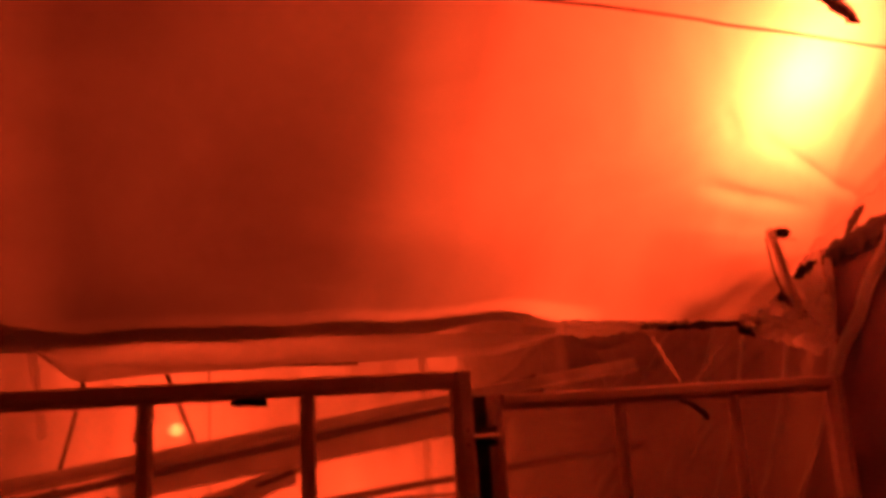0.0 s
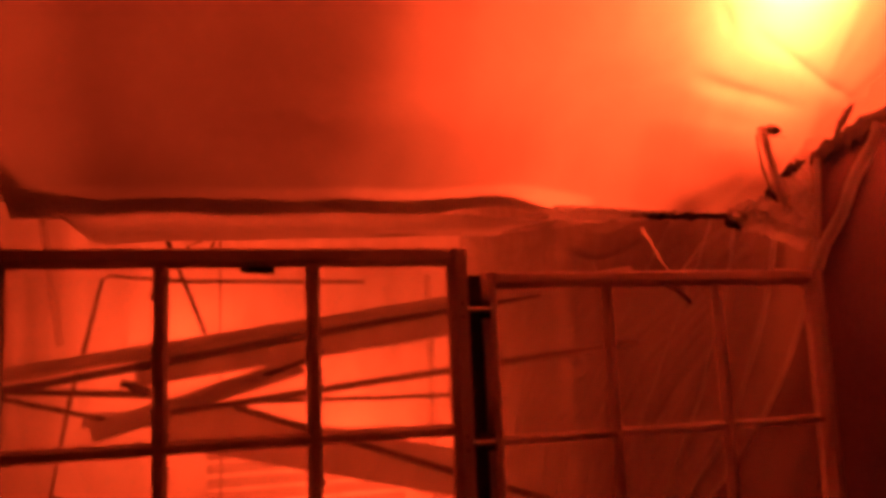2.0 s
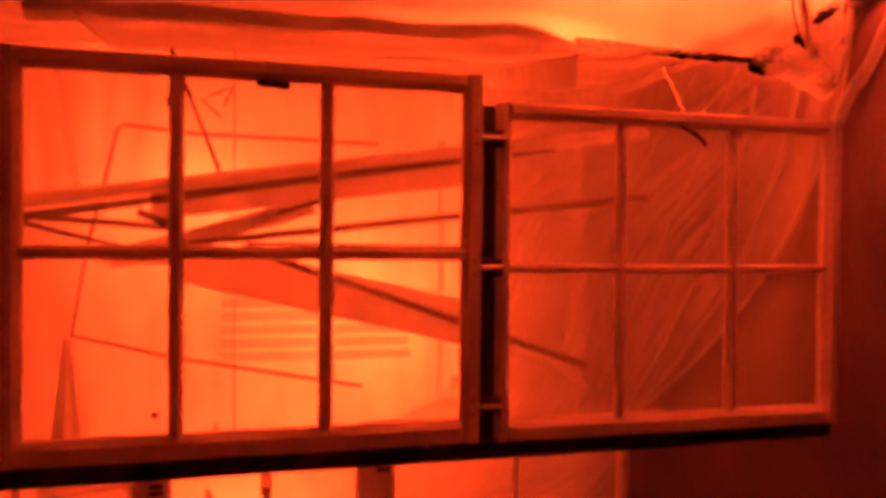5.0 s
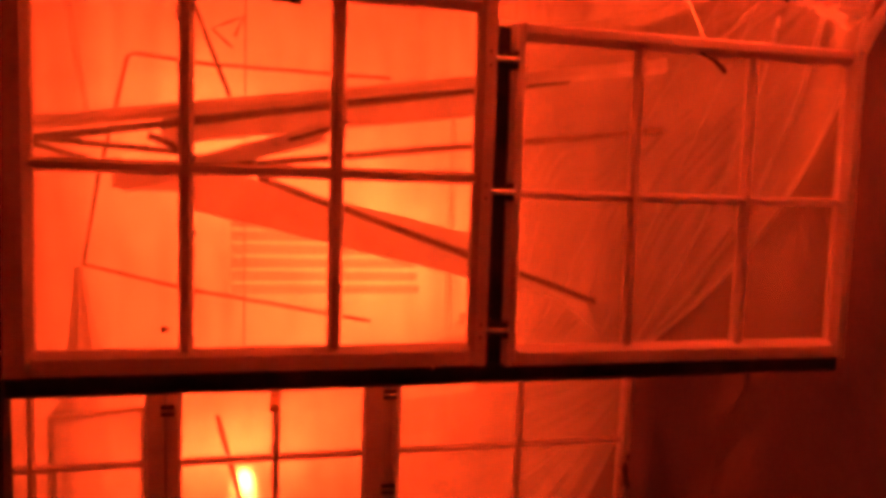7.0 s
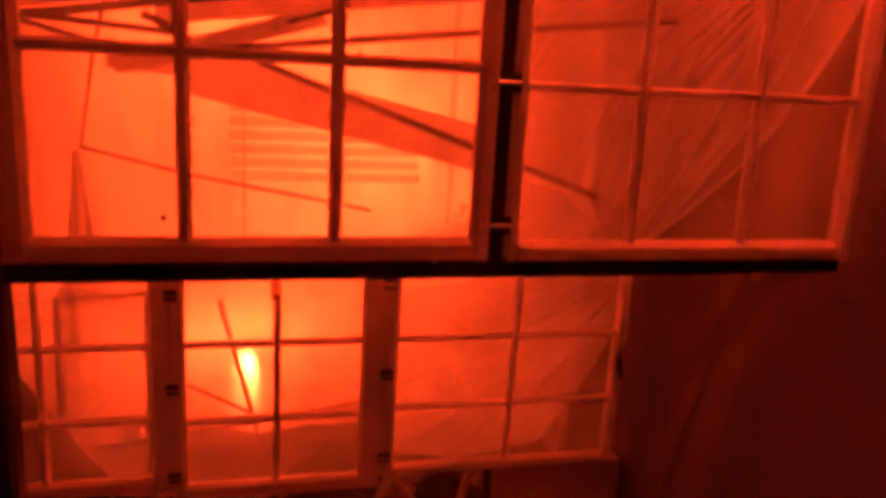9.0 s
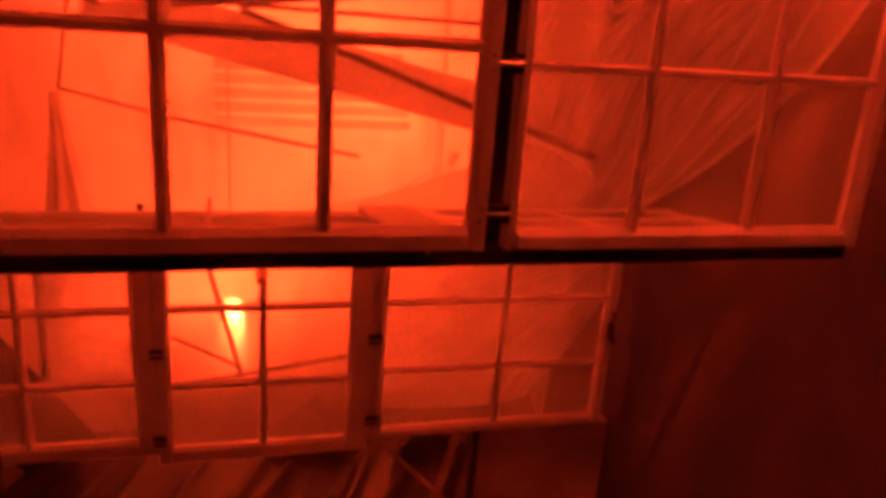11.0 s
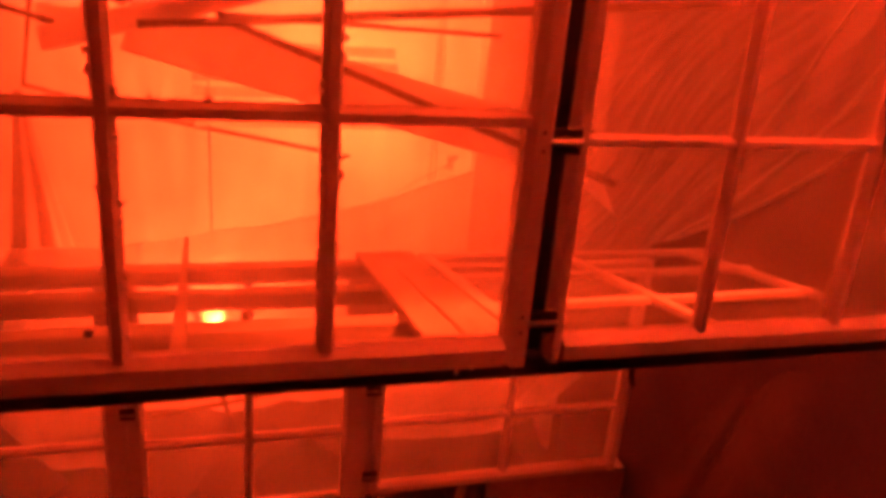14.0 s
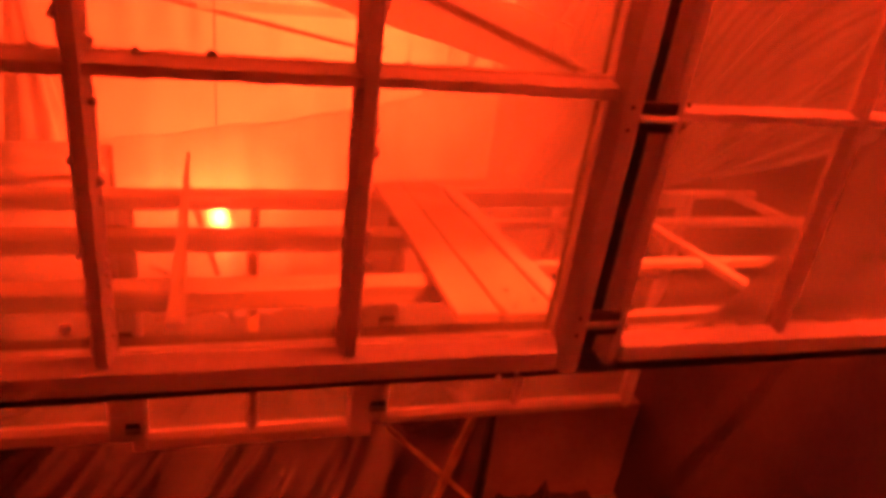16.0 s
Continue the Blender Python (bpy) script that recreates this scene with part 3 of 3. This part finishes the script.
def louvre():
    ob = base("louvre_panel", 0.504, 4.55, 0.90, "pale louvred panel with flat translucent slats", "louvre")
    for x in (0.045, 0.99):
        part("cord", tube([(x, 4.55, 0.92), (x, 4.55, 1.6), (x, 4.55, 2.55)], 0.0016, 5), PIPE, ob, "thin hanging cord")
    for k in range(6):
        z = 0.925 + 0.0735 * k
        part("slat", bar((0.005, 4.54, z), (1.052 - 0.013 * k, 4.54, z), oblong(0.058, 0.009), (0, -0.5, 0.85), 4, 0.0006, k), CLEAR, ob)


louvre()
tagged(link("film_pleat", tube([(1.315 + wob(k, 1, 1, amp=0.013), 4.86, 0.55 + 0.071 * k) for k in range(24)], 0.024), WRAP, smooth=True), "gathered pleat of hanging film", "plastic film")
tagged(link("film_pleat", tube([(-0.885 + 0.12 * k / 20, 4.85, 2.60 - 0.039 * k) for k in range(21)], 0.022), WRAP, smooth=True), "gathered pleat of hanging film", "plastic film")


# ---- behind the low windows ----
def wrapped_box():
    """An open crate on the floor under loose wrapping film."""
    x0, x1, y0, y1, top = -0.590, -0.273, 3.22, 3.50, 0.662
    ob = base("wrapped_crate", (x0 + x1) / 2, (y0 + y1) / 2, FLOOR_Z, "tall open crate wrapped in loose milky film", "crate")
    for x, y in ((x0, y0), (x1, y0), (x0, y1), (x1, y1)):
        part("upright", bar((x, y, FLOOR_Z), (x, y, top - 0.01), oblong(0.03, 0.03), (1, 0, 0), 4, 0.001, 4), WOOD, ob)
    for z in (0.035, top - 0.02):
        part("crossbar", bar((x0, y0 - 0.004, z), (x1, y0 - 0.004, z + 0.03), oblong(0.020, 0.012), (0, 0, 1), 4, 0.001, 5), WOOD, ob)
    cx, cy, hx, hy = (x0 + x1) / 2, (y0 + y1) / 2, (x1 - x0) / 2 + 0.014, (y1 - y0) / 2 + 0.014

    def cover(u, v):
        a = math.pi * (0.92 + 1.16 * u)
        c, q = math.cos(a), math.sin(a)
        k = 1 / max(abs(c), abs(q))
        grow = 1 + 0.08 * v + wob(3 * c, 3 * q, v * 3, amp=0.06)
        return (cx + hx * c * k * grow, cy + hy * q * k * grow, top - (top - FLOOR_Z - 0.01) * v + wob(2 * c, 2 * q, 1, amp=0.02) * (1 - v))

    part("wrapping", surface(72, 24, cover), WRAP, ob, "loose milky wrapping film", True)
    part("wrapping_top", surface(12, 12, lambda u, v: (x0 - 0.01 + (x1 - x0 + 0.02) * u, y0 - 0.01 + (y1 - y0 + 0.02) * v, top + wob(u * 4, v * 4, 2, amp=0.02))), CLEAR, ob, "", True)
    for k in range(8):
        part("rib", block(-0.493 + 0.024 * k, -0.483 + 0.024 * k, y0 - 0.030, y0 - 0.024, 0.10, 0.183), PIPE, ob)


wrapped_box()
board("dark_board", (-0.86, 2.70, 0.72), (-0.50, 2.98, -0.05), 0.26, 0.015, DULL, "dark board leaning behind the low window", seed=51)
board("lath", (-0.019, 3.45, 0.565), (0.141, 3.45, -0.062), 0.022, 0.012, WOOD, "thin lath leaning in front of the film", "lath", seed=52)
board("lath", (-0.16, 3.50, 0.170), (0.132, 3.50, 0.010), 0.016, 0.012, WOOD, "thin lath in front of milky film", "lath", seed=53)
board("lath", (-0.15, 3.42, -0.02), (0.62, 3.49, 0.052), 0.018, 0.012, WOOD, "thin lath in front of milky film", "lath", seed=54)


def floor_sheet_place(u, v):
    x, y = -1.5 + 2.75 * u, 2.30 + 1.25 * v
    along = x - 0.444 * (y - 2.4)
    ridge = (1 - abs(wob(along * 5.5, y * 0.5, 3.0)) * 2.2) ** 3 + 0.3 * (1 - abs(wob(along * 13, y * 0.8, 8.0)) * 2) ** 2
    return (x, y, FLOOR_Z + 0.012 + 0.085 * max(0, ridge) * max(0, 1 - 1.25 * v) + 0.03 * max(0, v - 0.35))


tagged(link("floor_sheet", surface(200, 60, floor_sheet_place), SHEET, smooth=True), "crumpled dull sheet spread over the floor", "sheet")


def cloth_heap(x, y, high, wide, seed):
    """A heap of dark cloth on the floor, pulled up to a crumpled peak."""
    def place(u, v):
        a = 2 * math.pi * u
        r = wide * v * (1 + 0.35 * wob(2 * math.cos(a), 2 * math.sin(a), seed))
        fold = 0.14 * high * wob(4 * math.cos(a), 4 * math.sin(a), v * 2 + seed)
        return (x + r * math.cos(a), y + 0.7 * r * math.sin(a), FLOOR_Z + 0.02 + (high * (1 - v) ** 1.3 + fold * math.sin(math.pi * v)))
    return tagged(link("cloth_heap", surface(48, 16, place), SHEET, smooth=True), "crumpled dark cloth heaped on the floor", "cloth")


cloth_heap(0.40, 2.98, 0.22, 0.24, 3.0)
cloth_heap(0.82, 2.86, 0.16, 0.20, 7.0)
board("brace", (0.545, 2.41, 0.285), (0.90, 2.38, -0.09), 0.014, 0.014, WOOD, "thin wooden brace under the window", "brace", seed=61)
board("brace", (0.80, 2.42, 0.285), (0.70, 2.40, -0.09), 0.022, 0.02, WOOD, "thin wooden brace under the window", "brace", seed=62)
timber("post", (0.872, 2.45, FLOOR_Z), (0.872, 2.45, 0.285), 0.02, 0.03, DARK, "thin dark post at the panel's edge", "post", (1, 0, 0), seed=63, kind="structure")

# ---- the corner above the right-hand sash ----
tagged(link("pipe", bar((1.085, 1.405, 2.106), (1.146, 1.432, 1.957), round_profile(0.0085), (1, 0, 0), 4), PIPE, smooth=True), "short white pipe sticking out of the torn sheet", "pipe")
tagged(link("wire_loop", tube([(1.068, 1.40, 2.090), (1.085, 1.394, 2.088), (1.112, 1.396, 2.086), (1.136, 1.40, 2.086)], 0.0018), STEEL), "thin bright wire across the pipe", "wire")
tagged(link("wire_loop", tube([(1.072, 1.402, 2.088), (1.086, 1.412, 2.03), (1.108, 1.42, 1.985), (1.128, 1.428, 1.962)], 0.0022), RUST), "thin dark wire beside the pipe", "wire")
tagged(link("film_roll", tube([(1.243 + 0.004 * math.sin(k), 1.285 + 0.0145 * k, 2.082 - 0.018 * k) for k in range(15)], 0.0115, 10), WRAP, smooth=True), "rolled edge of film running down the wall", "plastic film")


def tuft(name, p0, p1, r, seed, label, mat=TUFT):
    """A ragged torn strip."""
    rnd = random.Random(seed)
    bm = bmesh.new()
    p0, p1 = Vector(p0), Vector(p1)
    n = 26
    rings = []
    for k in range(n + 1):
        c = p0.lerp(p1, k / n)
        q = r * (0.7 + 0.5 * rnd.random()) * min(1, 3 * k / n + 0.2, 3 * (n - k) / n + 0.2)
        rings.append([c + Vector((0.3 * math.cos(a), 0.5 * math.cos(a), math.sin(a))) * q * rnd.uniform(0.7, 1.2) for a in [2 * math.pi * j / 7 for j in range(7)]])
    loft(bm, rings)
    return tagged(link(name, bm, mat), label, "torn sheet")


tuft("torn_edge", (1.246, 1.512, 2.052), (1.252, 1.13, 2.128), 0.026, 1, "ragged torn edge along the wall, darkened as a silhouette")
tuft("torn_edge", (1.250, 1.40, 2.10), (1.236, 1.33, 2.135), 0.014, 6, "ragged torn edge along the wall, darkened as a silhouette")
tuft("torn_scrap", (1.146, 1.437, 2.020), (1.212, 1.440, 2.054), 0.012, 2, "ragged dark torn scrap")
tuft("torn_scrap", (1.086, 1.402, 2.099), (1.130, 1.402, 2.100), 0.011, 5, "dark torn scrap round the pipe")
tuft("torn_scrap", (1.098, 1.428, 1.985), (1.128, 1.430, 1.975), 0.013, 7, "dark torn scrap under the pipe")
tuft("torn_scrap", (1.148, 1.436, 1.962), (1.172, 1.440, 1.945), 0.010, 11, "dark torn scrap under the pipe")
# solid dark strip in place of the shade inside a slit
tuft("torn_slit_shade", (0.79, 1.425, 1.936), (1.075, 1.428, 1.938), 0.0075, 3, "dark strip laid on the sheet for the shade of a torn slit")
tuft("torn_scrap", (1.010, 1.437, 1.926), (1.052, 1.437, 1.922), 0.0105, 4, "dark torn scrap of sheet, coloured as a silhouette")


def crumpled(top, low, amp, seed, nu=40, nv=16):
    """A crumpled piece of film between two edges, each a row of places."""
    def along(row, f):
        f *= len(row) - 1
        k = min(int(f), len(row) - 2)
        return Vector(row[k]).lerp(Vector(row[k + 1]), f - k)

    def place(u, v):
        p = along(top, u).lerp(along(low, u), v)
        fold = abs(wob(u * 7 + v * 2, v * 4, seed)) + 0.5 * abs(wob(u * 15, v * 9 + u * 4, seed + 3))
        p.y -= amp * fold * (0.3 + math.sin(math.pi * v))
        p.z += 0.25 * amp * wob(u * 18, v * 3, seed + 7)
        p.x = min(p.x, 1.24)
        return p

    return surface(nu, nv, place)


for top, low, amp, seed in (
    (((1.005, 1.437, 1.940), (1.050, 1.432, 1.968), (1.105, 1.430, 1.974), (1.150, 1.436, 1.958), (1.205, 1.446, 1.930)),
     ((1.030, 1.440, 1.928), (1.058, 1.440, 1.910), (1.105, 1.442, 1.903), (1.180, 1.444, 1.874), (1.212, 1.446, 1.898)), 0.045, 2.0),
    (((1.155, 1.450, 2.030), (1.200, 1.455, 2.060), (1.238, 1.462, 2.085)),
     ((1.165, 1.448, 1.950), (1.200, 1.452, 1.925), (1.232, 1.470, 1.900)), 0.03, 5.0),
    (((0.655, 1.425, 1.952), (0.72, 1.422, 1.950), (0.80, 1.425, 1.948), (0.90, 1.428, 1.944)),
     ((0.650, 1.432, 1.932), (0.70, 1.432, 1.922), (0.78, 1.434, 1.928), (0.90, 1.434, 1.934)), 0.022, 9.0),
):
    tagged(link("torn_flap", crumpled(top, low, amp, seed), CANVAS, smooth=True), "crumpled pale flap of torn sheet", "plastic film")


for k, (p0, p1) in enumerate((((0.856, 1.47, 1.922), (0.904, 1.475, 1.84)), ((1.013, 1.47, 1.923), (0.934, 1.475, 1.839)))):
    p0, p1 = Vector(p0), Vector(p1)
    line = [p0.lerp(p1, j / 12) + Vector((0, wob(j * 0.4, k, 3, amp=0.008), wob(j * 0.3, k, 7, amp=0.010) * math.sin(math.pi * j / 12))) for j in range(13)]
    tagged(link("film_strip", tube(line, 0.0015, 6), CLEAR, smooth=True), "twisted strip of torn film between sheet and sash", "plastic film", "torn film strips")


def blocker_place(u, v):
    """Unseen shade blocker hung edgewise, its front edge a few centimetres behind the sheet."""
    x, y, z = canopy_place(0.375 + 0.02 * v, 0.10 + 0.88 * v)
    return (x, y + 0.028 + (0.05 + 0.30 * v) * u, z + 0.01)


# added out of view to cast the darker left part of the sheet
tagged(link("shade_blocker", surface(6, 20, blocker_place), CLEAR), "unseen thin blocker added edgewise behind the overhead sheet to shade its left part", "cloth")
tuft("torn_scrap", canopy_place(0.685, 0.665), canopy_place(0.77, 0.640), 0.015, 8, "dark torn scrap along the seam")
tuft("torn_scrap", canopy_place(0.74, 0.72), canopy_place(0.85, 0.69), 0.012, 9, "dark torn scrap along the seam")

# ---- more film behind the low right-hand window, and what gathers on sills ----
def low_edge(u):
    y = 2.47 + 0.85 * u ** 1.4
    return Vector((wall_x(y) - 0.014, y, 0.98 - 1.05 * u))


def low_corner_place(u, v):
    r = low_edge(u)
    l = Vector((0.62 - 0.05 * u, 3.22, 0.66 - 0.72 * u))
    c = Vector((1.36, 3.10, (r.z + l.z) / 2 - 0.06 * (1 - u)))
    p = r * (1 - v) ** 2 + c * (2 * v * (1 - v)) + l * v * v
    turn, far = math.atan2(u, v * 1.4 + 0.02), math.hypot(u, v)
    fan = wob(turn * 12, far * 1.8, 12.2) + 0.5 * wob(turn * 30, far * 3, 15.2)
    p.y -= 0.016 * fan * min(1, v * 8)
    p.x = min(p.x - 0.010 * (fan + 0.5) * min(1, v * 8), wall_x(p.y) - 0.006)
    return p


tagged(link("low_hanging_film", surface(90, 110, low_corner_place), FILM, smooth=True), "creased plastic film hung behind the low window", "plastic film")


def knot():
    """The gathered corner where the sagging film is tied up."""
    bm = bmesh.new()
    c = Vector((1.255, 4.33, 0.78))
    rings = []
    for k in range(9):
        f = k / 8
        r = 0.012 + 0.03 * abs(f - 0.35) ** 1.2
        rings.append([c + Vector((r * math.cos(a) * (1 + 0.3 * math.sin(5 * a)) + 0.02 * f, r * math.sin(a) * (1 + 0.3 * math.cos(4 * a)), 0.06 * (f - 0.35))) for a in [2 * math.pi * j / 18 for j in range(18)]])
    loft(bm, rings)
    ob = tagged(link("film_knot", bm, CLEAR, smooth=True), "tied knot of gathered plastic film", "plastic film")
    part("cord", tube([c + Vector((0, 0, 0.01)), c + Vector((0.10, 0.10, 0.5)), Vector((1.40, 4.45, 2.55))], 0.0015, 5), PIPE, ob, "thin tie cord")
    for k in range(4):
        a = -2.6 + 0.5 * k
        end = c + Vector((0.30 * math.cos(a), 0.01 * k, 0.30 * math.sin(a)))
        part("pleat", tube([c, c.lerp(end, 0.5) + Vector((0, -0.012, 0.01)), end + Vector((0, 0.03, 0))], 0.003, 6), CLEAR, ob, "", True)


knot()


def draped_stand():
    """A narrow stand under grey cloth that widens towards the floor."""
    bm = bmesh.new()
    rings = []
    for k in range(22):
        f = k / 21
        r = 0.016 + 0.16 * f ** 1.1
        c = Vector((-0.78 + 0.08 * f, 4.66 - 0.10 * f, 1.03 - 1.118 * f))
        rings.append([c + Vector((math.cos(a), 0.6 * math.sin(a), 0)) * r * (1 + 0.20 * math.sin(6 * a + 1.5 * f)) for a in [2 * math.pi * j / 48 for j in range(48)]])
    loft(bm, rings)
    tagged(link("draped_stand", bm, TARP, smooth=True), "narrow stand under a grey draped cloth", "draped stand")


draped_stand()


def crumb(parent, x, y, z, size, seed):
    """A crumb of old putty."""
    rnd = random.Random(seed)
    bm = bmesh.new()
    bmesh.ops.create_icosphere(bm, subdivisions=1, radius=size)
    for v in bm.verts:
        v.co = Vector((x, y, z)) + Vector((v.co.x * rnd.uniform(0.7, 1.5), v.co.y * 0.8, v.co.z * rnd.uniform(0.5, 1.8)))
    part("putty_crumb", bm, PAINT, parent)


rnd = random.Random(12)
for k in range(44):
    crumb(upper_left, rnd.uniform(-0.20, 0.45), 1.441, 1.5865, rnd.uniform(0.0018, 0.0042), k)
for k in range(60):
    x = rnd.choice((0.008, 0.238))
    crumb(upper_left, x + rnd.choice((-1, 1)) * 0.0105, 1.432, rnd.uniform(1.30, 1.84), rnd.uniform(0.002, 0.0048), 400 + k)
crumb(upper_left, -0.022, 1.434, 1.328, 0.006, 300)
for k in range(4):
    crumb(upper_left, 0.40 + 0.02 * k, 1.412, 1.262 + 0.004 * k, 0.003, 310 + k)
for k in range(10):
    crumb(low_middle, rnd.choice((-0.078, 0.172, 0.192)), 2.425, rnd.uniform(0.31, 0.94), rnd.uniform(0.003, 0.006), 330 + k)
# nail heads on the frames beside the hinges
for z in (1.772, 1.556, 1.322):
    for dx, dz in ((-0.032, 0.011), (-0.032, -0.011), (0.034, 0.011), (0.034, -0.011)):
        part("nail_head", bar((0.513 + dx, 1.4165 if dx < 0 else 1.4295, z + dz), (0.513 + dx, 1.414 if dx < 0 else 1.427, z + dz), round_profile(0.002, 7), (1, 0, 0), 1), RUST, upper_left if dx < 0 else upper_right)

# ---- lamps ----
def bulb_lamp(x, y, z, strength, label, r=0.03):
    ob = base("bulb_lamp", x, y, z, label, "lamp")
    bm = bmesh.new()
    bmesh.ops.create_uvsphere(bm, u_segments=20, v_segments=12, radius=r, matrix=Matrix.Translation((x, y, z)))
    part("bulb", bm, glow_material(strength), ob, "glowing red-orange bulb", True)
    part("socket", bar((x, y, z + r * 0.9), (x, y, z + r * 0.9 + 0.06), round_profile(0.016), (1, 0, 0), 2), DARK, ob, "dark lamp socket")
    part("cable", tube([(x, y, z + r * 0.9 + 0.055), (x + 0.01, y + 0.01, z + 0.25), (x, y + 0.02, 2.94)], 0.004), DARK, ob, "thin dark lamp cable")


bulb_lamp(1.052, 1.338, 2.424, 5200, "red-orange bulb glowing close behind the overhead sheet", 0.04)
bulb_lamp(-0.117, 5.36, 1.83, 3700, "red-orange bulb glowing behind the tall film")
bulb_lamp(0.071, 4.34, 0.005, 3500, "red-orange bulb glowing low behind the sagging film")
bulb_lamp(0.83, 5.50, 1.16, 7700, "red-orange bulb glowing behind the louvred panel")
